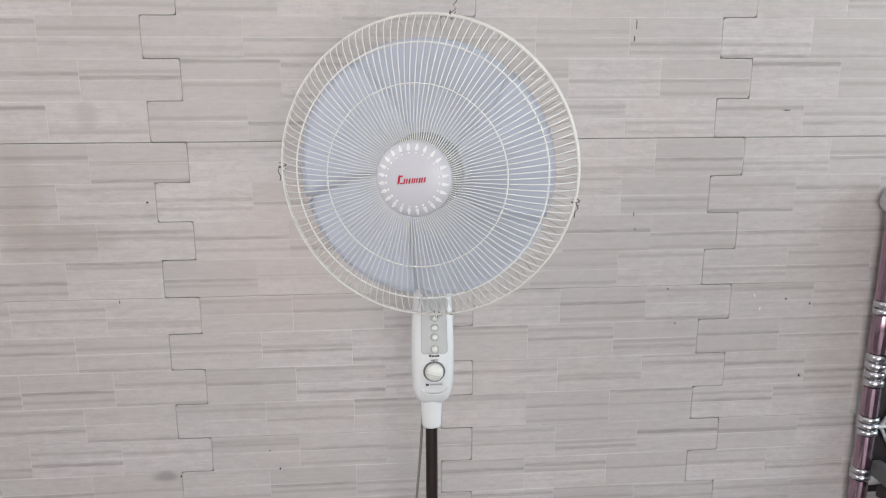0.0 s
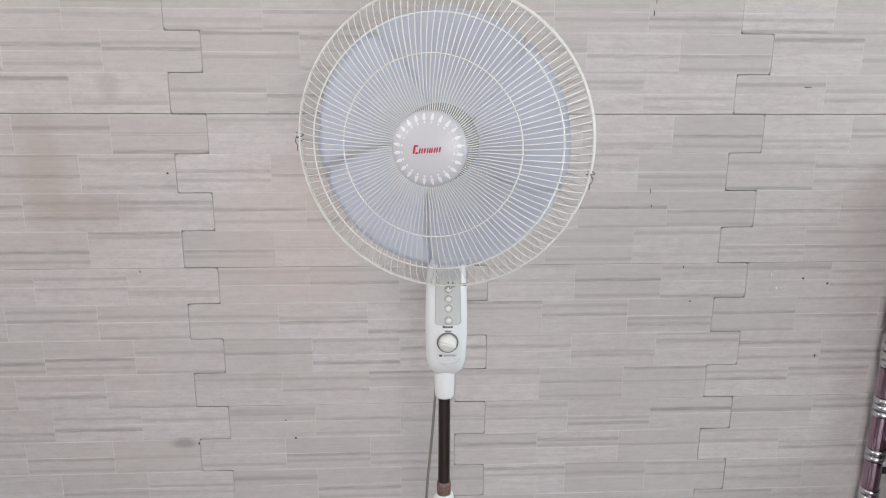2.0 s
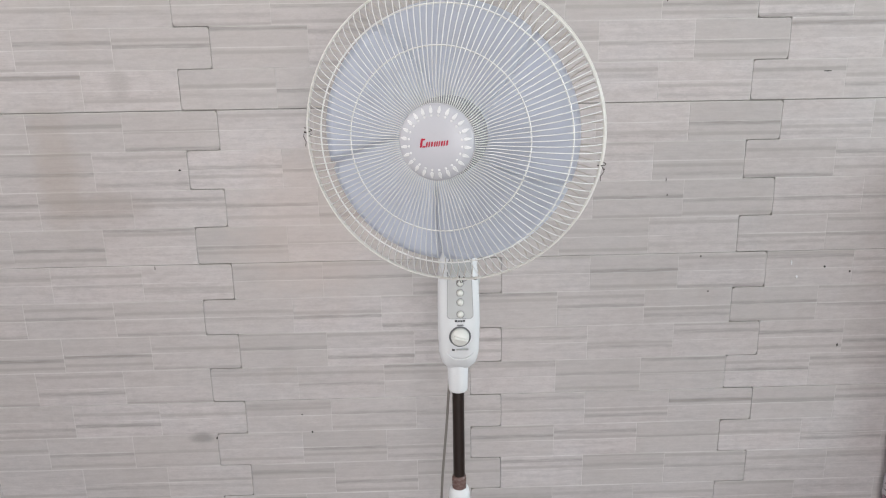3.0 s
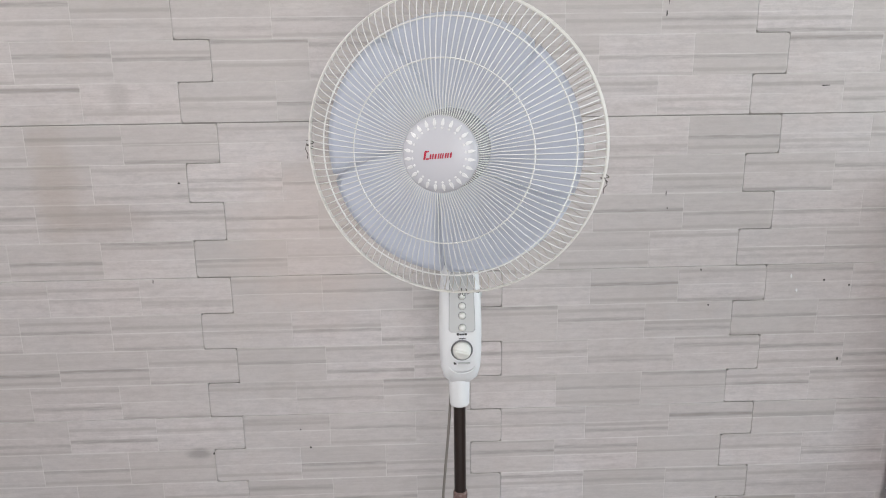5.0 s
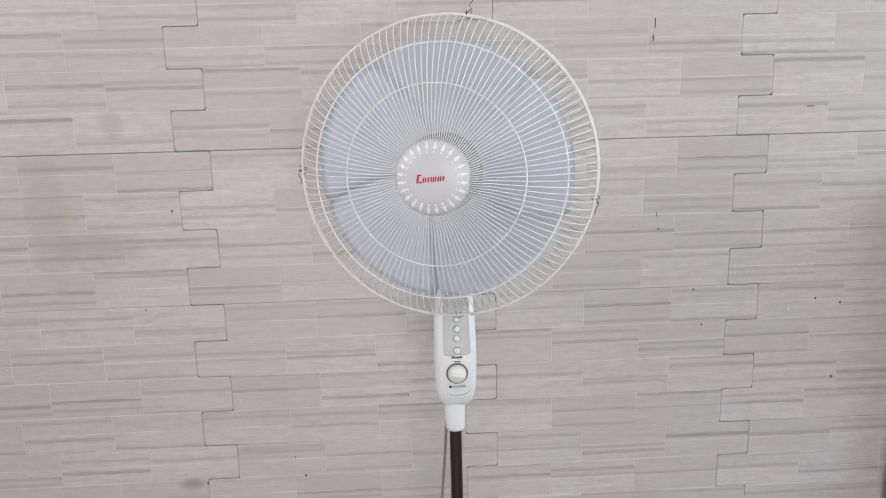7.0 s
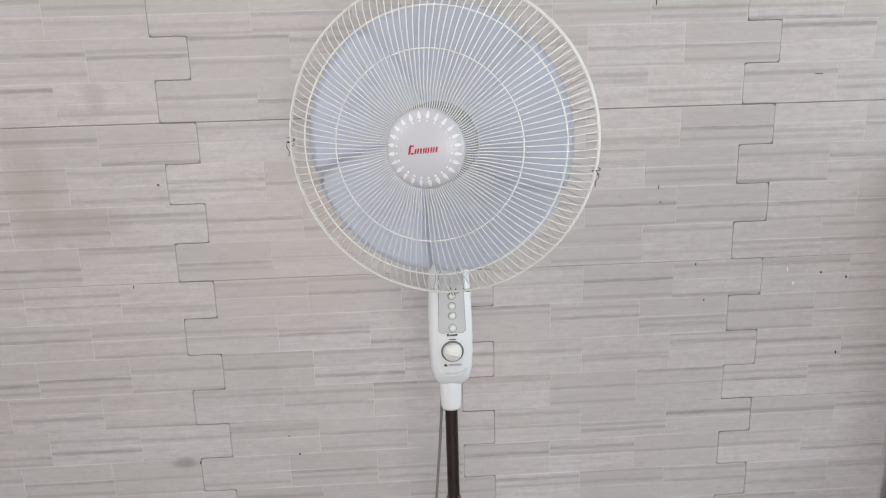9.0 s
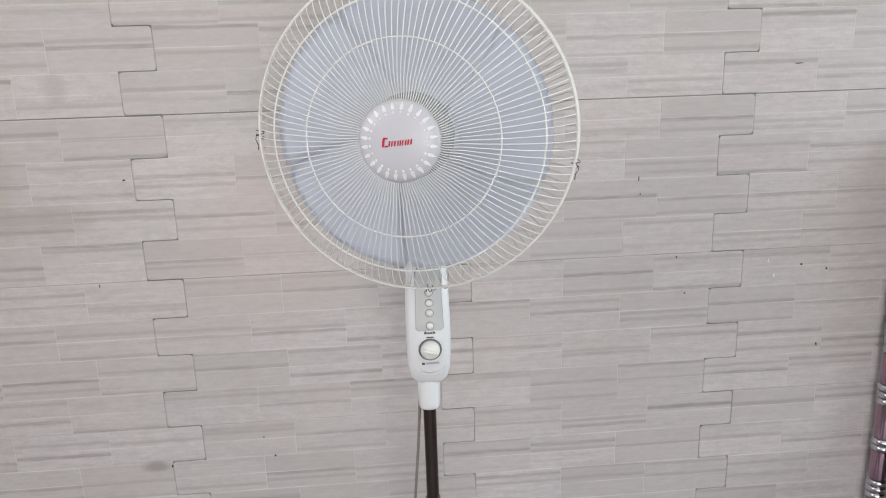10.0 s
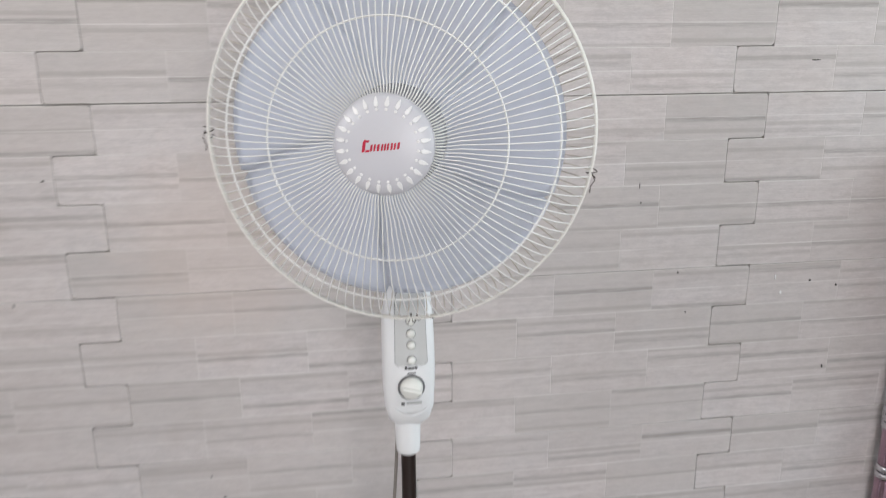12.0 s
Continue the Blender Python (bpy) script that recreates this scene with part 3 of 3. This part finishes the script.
def fluted(low, high, r, swell):
    """A post section with shallow upright flutes, its middle a little swollen."""
    bm = bmesh.new()
    rings = []
    for k in range(9):
        t = k / 8
        body = r * (0.97 + 0.03 * math.sin(math.pi * t) ** 0.4) + swell * math.sin(math.pi * t) - 0.5 * swell
        ring = []
        for n in range(56):
            a = 2 * math.pi * n / 56
            flute = 1 + 0.022 * math.cos(14 * a) * math.sin(math.pi * t) ** 0.5
            ring.append(bm.verts.new((body * flute * math.cos(a), body * flute * math.sin(a), low + (high - low) * t)))
        rings.append(ring)
    for p, q in zip(rings, rings[1:]):
        for n in range(56):
            bm.faces.new((p[n], p[(n + 1) % 56], q[(n + 1) % 56], q[n]))
    return bm


def bed_post(x):
    post = part("post", lathe(bmesh.new(), [(0.0125, 1.1), (0.0125, 0.03), (0.019, 0.02), (0.019, 0.0)][::-1]), CHROME, bed, "turned chrome and plum bed post", smooth=True)
    part("finial", lathe(bmesh.new(), POST), CHROME, post, "chrome ball finial", smooth=True)
    for low, high, r, count in ((1.078, 1.098, 0.0205, 2), (0.884, 0.916, 0.0215, 2), (0.724, 0.800, 0.0215, 4), (0.612, 0.658, 0.0225, 3), (0.506, 0.536, 0.0215, 2), (0.395, 0.44, 0.0215, 3), (0.2, 0.25, 0.0215, 3)):
        h = (high - low) / count
        for n in range(count):
            z = low + n * h
            part("ring", lathe(bmesh.new(), [(r * 0.55, z + 0.06 * h), (r * 0.86, z + 0.09 * h), (r * 0.97, z + 0.25 * h), (r, z + 0.5 * h), (r * 0.97, z + 0.75 * h), (r * 0.86, z + 0.91 * h), (r * 0.55, z + 0.95 * h)]), CHROME, post, "chrome turned ring", smooth=True)
    for low, high, r in ((0.916, 1.078, 0.0182), (0.536, 0.612, 0.0182), (0.44, 0.506, 0.0182), (0.25, 0.395, 0.0182), (0.658, 0.724, 0.0182), (0.80, 0.884, 0.0182)):
        swell = 0.0022 if low == 0.80 else 0.0
        part("post_section", fluted(low, high, r, swell), PLUM, post, "plum enamelled post section", smooth=True)
    post.matrix_basis = Matrix.Translation((x - 0.0045, 0, 0.53)) @ Matrix.Rotation(radians(-0.3), 4, "Y") @ Matrix.Translation((0, 0, -0.53))


bed_post(0.0)
bed_post(BED_W)
part("top_rail", tube(bmesh.new(), [(0.0, 0, 0.757), (0.03, 0, 0.758), (BED_W - 0.03, 0, 0.758), (BED_W, 0, 0.757)], 0.007, 12), SILVER, bed, "silver headboard rail", smooth=True)
def shade_panel():
    """A dark panel between the posts, out of view, added to shade the wall; its top an easy arch."""
    pts = [(0.075, 0.80), (BED_W - 0.075, 0.80)]
    pts += [(0.075 + (BED_W - 0.15) * (1 - k / 16), 1.15 + 0.08 * math.sin(math.pi * k / 16)) for k in range(17)]
    bm = flat_shape(pts, -0.084, 0.101)
    bmesh.ops.bevel(bm, geom=[e for e in bm.edges if abs(e.verts[0].co.y - e.verts[1].co.y) < 1e-5], offset=0.008, segments=2, affect="EDGES")
    part("shade_panel", bm, SHADE, bed, "unseen dark panel with arched top, added to shade the wall", smooth=True)


shade_panel()
part("lower_rail", tube(bmesh.new(), [(0.0, 0, 0.50), (BED_W, 0, 0.50)], 0.011, 12), SILVER, bed, "silver headboard rail", smooth=True)
part("back_panel", box(bmesh.new(), 0.02, BED_W - 0.02, 0.014, 0.024, 0.46, 0.772, 0.002), SHADE, bed, "dark headboard panel")
for cx in (0.108, 0.453, 0.797, 1.142):
    flower = part("medallion", lathe(bmesh.new(), [(0, 0.012), (0.03, 0.011), (0.055, 0.006), (0.064, 0.0), (0.060, -0.004), (0, -0.004)], turn=FORWARD, steps=32), PALE, bed, "pale domed medallion", smooth=True)
    flower.matrix_basis = Matrix.Translation((cx, 0.0, 0.628))
    corners = [Vector((0.082 * math.cos(a), 0, 0.082 * math.sin(a))) for a in (math.pi * k / 3 for k in range(6))]
    part("web_frame", tube(bmesh.new(), corners, 0.0045, 8, True), SILVER, flower, "silver six-sided wire frame", smooth=True)
    for k, c in enumerate(corners):
        out = c.normalized() * (0.105 if k % 3 == 0 else 0.132)
        part("strut", tube(bmesh.new(), [c * 0.7, c, (c + out) / 2 + Vector((0, -0.004, 0)), out], 0.0042, 8), SILVER, flower, smooth=True)
for x in (0.0, BED_W):
    part("side_rail", box(bmesh.new(), x + 0.008, x + 0.030, -1.9, -0.012, 0.52, 0.556, 0.004), RAIL, bed, "dull grey steel side rail")
part("bed_base", box(bmesh.new(), 0.014, BED_W - 0.014, -1.88, -0.03, 0.48, 0.51, 0.003), SHADE, bed, "dark slatted bed base in shadow")
for x in (0.0, BED_W):
    part("foot_leg", lathe(bmesh.new(), [(0.019, 0.0), (0.0155, 0.02), (0.0155, 0.55), (0.0, 0.56)], centre=(x, -1.91, 0)), CHROME, bed, smooth=True)

# ---- interlocking wall tiles ----
ROW, STRIP, TILE_W, SHIFT = 0.30, 0.075, 0.5365, 0.0645
JOINT_Z, EDGE_X, GAP = 1.25, -0.4447, 0.00038
rng = random.Random(11)
# The printed bar of each stone, strip by strip from the top: a figure is its height in tenths, a letter the same but faint.
PRINT_LEFT = -3
PRINT = """.8dc4..g30c. .6598.h448h. .8dd4..gbh3. .g0.c..b4b4. .4154..gb06. 63752..5444. .494e..gcc4.
hecf50f5083. 050e4195254. 34052663763. a3aj4995958. 23ai5f82656. a4aj4167fj3. .3d73j86537.""".split()


def stone_mark(strip, n):
    """(height, strength, tone) of a stone's bar; strip counts down from the top joint of row 1."""
    code = PRINT[strip - 1][n - PRINT_LEFT] if 1 <= strip <= len(PRINT) and 0 <= n - PRINT_LEFT < 12 else rng.choice("0455589bcegh...")
    tone = rng.uniform(0.0, 0.56)
    if code == ".":
        return (0.5, 0.0, tone)
    if code.isdigit():
        return (int(code) / 10 + 0.05, rng.uniform(0.42, 0.78), tone)
    return ((ord(code) - 97) / 10 + 0.05, rng.uniform(0.2, 0.36), tone)



def stone_outline(a, b, z0, z1, s, i, inset):
    """The outline of a stone and of its raised face; where it juts into the next tile a joint runs along the step."""
    if (s % 2 == 0 and i < 2) or (s % 2 == 1 and i > 0):
        return [(a, z0), (b, z0), (b, z1), (a, z1)], [(a + inset, z0 + inset), (b - inset, z0 + inset), (b - inset, z1 - inset), (a + inset, z1 - inset)]
    g, c = 2 * GAP, 0.006
    x = b - SHIFT if s % 2 == 0 else a + SHIFT
    flip = 1 if s % 2 == 0 else -1
    near, far = (a, b) if flip == 1 else (b, a)
    bend = [(math.sin(k * math.pi / 8), 1 - math.cos(k * math.pi / 8)) for k in range(5)]

    def ring(d):
        """The outline drawn in by d, its two free corners rounded."""
        e, z2, z3 = far - flip * d, z0 + g + d, z1 - g - d
        low = [(e - flip * (c - c * p), z2 + c * q) for p, q in bend]
        high = [(e - flip * c * q, z3 - c + c * p) for p, q in bend]
        return [(near + flip * d, z0 + d), (x - flip * d, z0 + d), (x - flip * d, z2), *low, *high, (x - flip * d, z3), (x - flip * d, z1 - d), (near + flip * d, z1 - d)]

    rim, face = ring(0.0), ring(inset)
    return (rim, face) if flip == 1 else (rim[::-1], face[::-1])


def tile_bm(col, row):
    """One tile: four strips, every other one pushed sideways, each split into three raised stones."""
    bm = bmesh.new()
    uvs = bm.loops.layers.uv.new("stone")
    bars = bm.faces.layers.float_vector.new("bar")
    x0, top = EDGE_X + col * TILE_W, JOINT_Z + row * ROW
    lip = rng.uniform(-0.0004, 0.0004)
    for s in range(4):
        left = x0 + (SHIFT if s % 2 == 0 else 0.0)
        # the joint under row 1 is wider than the others
        z1 = top - s * STRIP - (0 if s else 0.0008 if row == 0 else GAP)
        z0 = top - (s + 1) * STRIP + (0 if s < 3 else 0.0008 if row == 1 else GAP)
        cuts = [left + GAP, left + TILE_W / 3, left + 2 * TILE_W / 3, left + TILE_W - GAP]
        for i in range(3):
            a, b = cuts[i], cuts[i + 1]
            mark = stone_mark(4 * (1 - row) + s, 3 * col + i)
            inset, edge_y = 0.0010, lip + 0.0005
            rim, face = stone_outline(a, b, z0, z1, s, i, inset)
            low = [bm.verts.new((x, 0.006, z)) for x, z in rim]
            mid = [bm.verts.new((x, edge_y, z)) for x, z in rim]
            hi = [bm.verts.new((x, lip, z)) for x, z in face]
            sides = len(rim)
            made = [bm.faces.new(hi)]
            for k in range(sides):
                j = (k + 1) % sides
                made.append(bm.faces.new((mid[k], mid[j], hi[j], hi[k])))
                made.append(bm.faces.new((low[k], low[j], mid[j], mid[k])))
            for f in made:
                f[bars] = mark
                for loop in f.loops:
                    co = loop.vert.co
                    loop[uvs].uv = ((co.x - a) / (b - a), (co.z - z0) / (z1 - z0))
    return bm


for row in range(-4, 6):
    for col in range(-3, 7):
        part("tile", tile_bm(col, row), TILE, wall_north)

# specks and flecks left on the tiles
for x, z, w, h, mat in ((-0.461, 1.138, 0.005, 0.004, SPECK), (0.813, 0.915, 0.004, 0.005, SPECK), (0.771, 1.302, 0.018, 0.0025, SPECK), (-0.244, 0.574, 0.005, 0.005, SPECK), (0.866, 0.9036, 0.004, 0.005, SPECK), (0.861, 0.7425, 0.003, 0.007, SPECK), (0.578, 0.868, 0.003, 0.004, SPECK), (0.477, 1.10, 0.0015, 0.010, SPECK), (0.481, 1.07, 0.002, 0.005, SPECK), (-0.531, 0.944, 0.0015, 0.009, SPECK), (-0.446, 0.566, 0.003, 0.006, SPECK), (-0.263, 0.616, 0.003, 0.003, SPECK), (0.558, 0.943, 0.003, 0.005, SPECK), (0.744, 0.925, 0.003, 0.010, CHALK), (0.758, 0.895, 0.004, 0.007, CHALK), (0.458, 1.436, 0.0025, 0.012, SPECK), (0.461, 1.462, 0.0015, 0.02, SPECK)):
    ring = [(x + w / 2 * math.cos(t) * rng.uniform(0.7, 1.1), z + h / 2 * math.sin(t) * rng.uniform(0.7, 1.1)) for t in (2 * math.pi * k / 10 for k in range(10))]
    part("speck", flat_shape(ring, -0.0012, 0.0022), mat, wall_north)
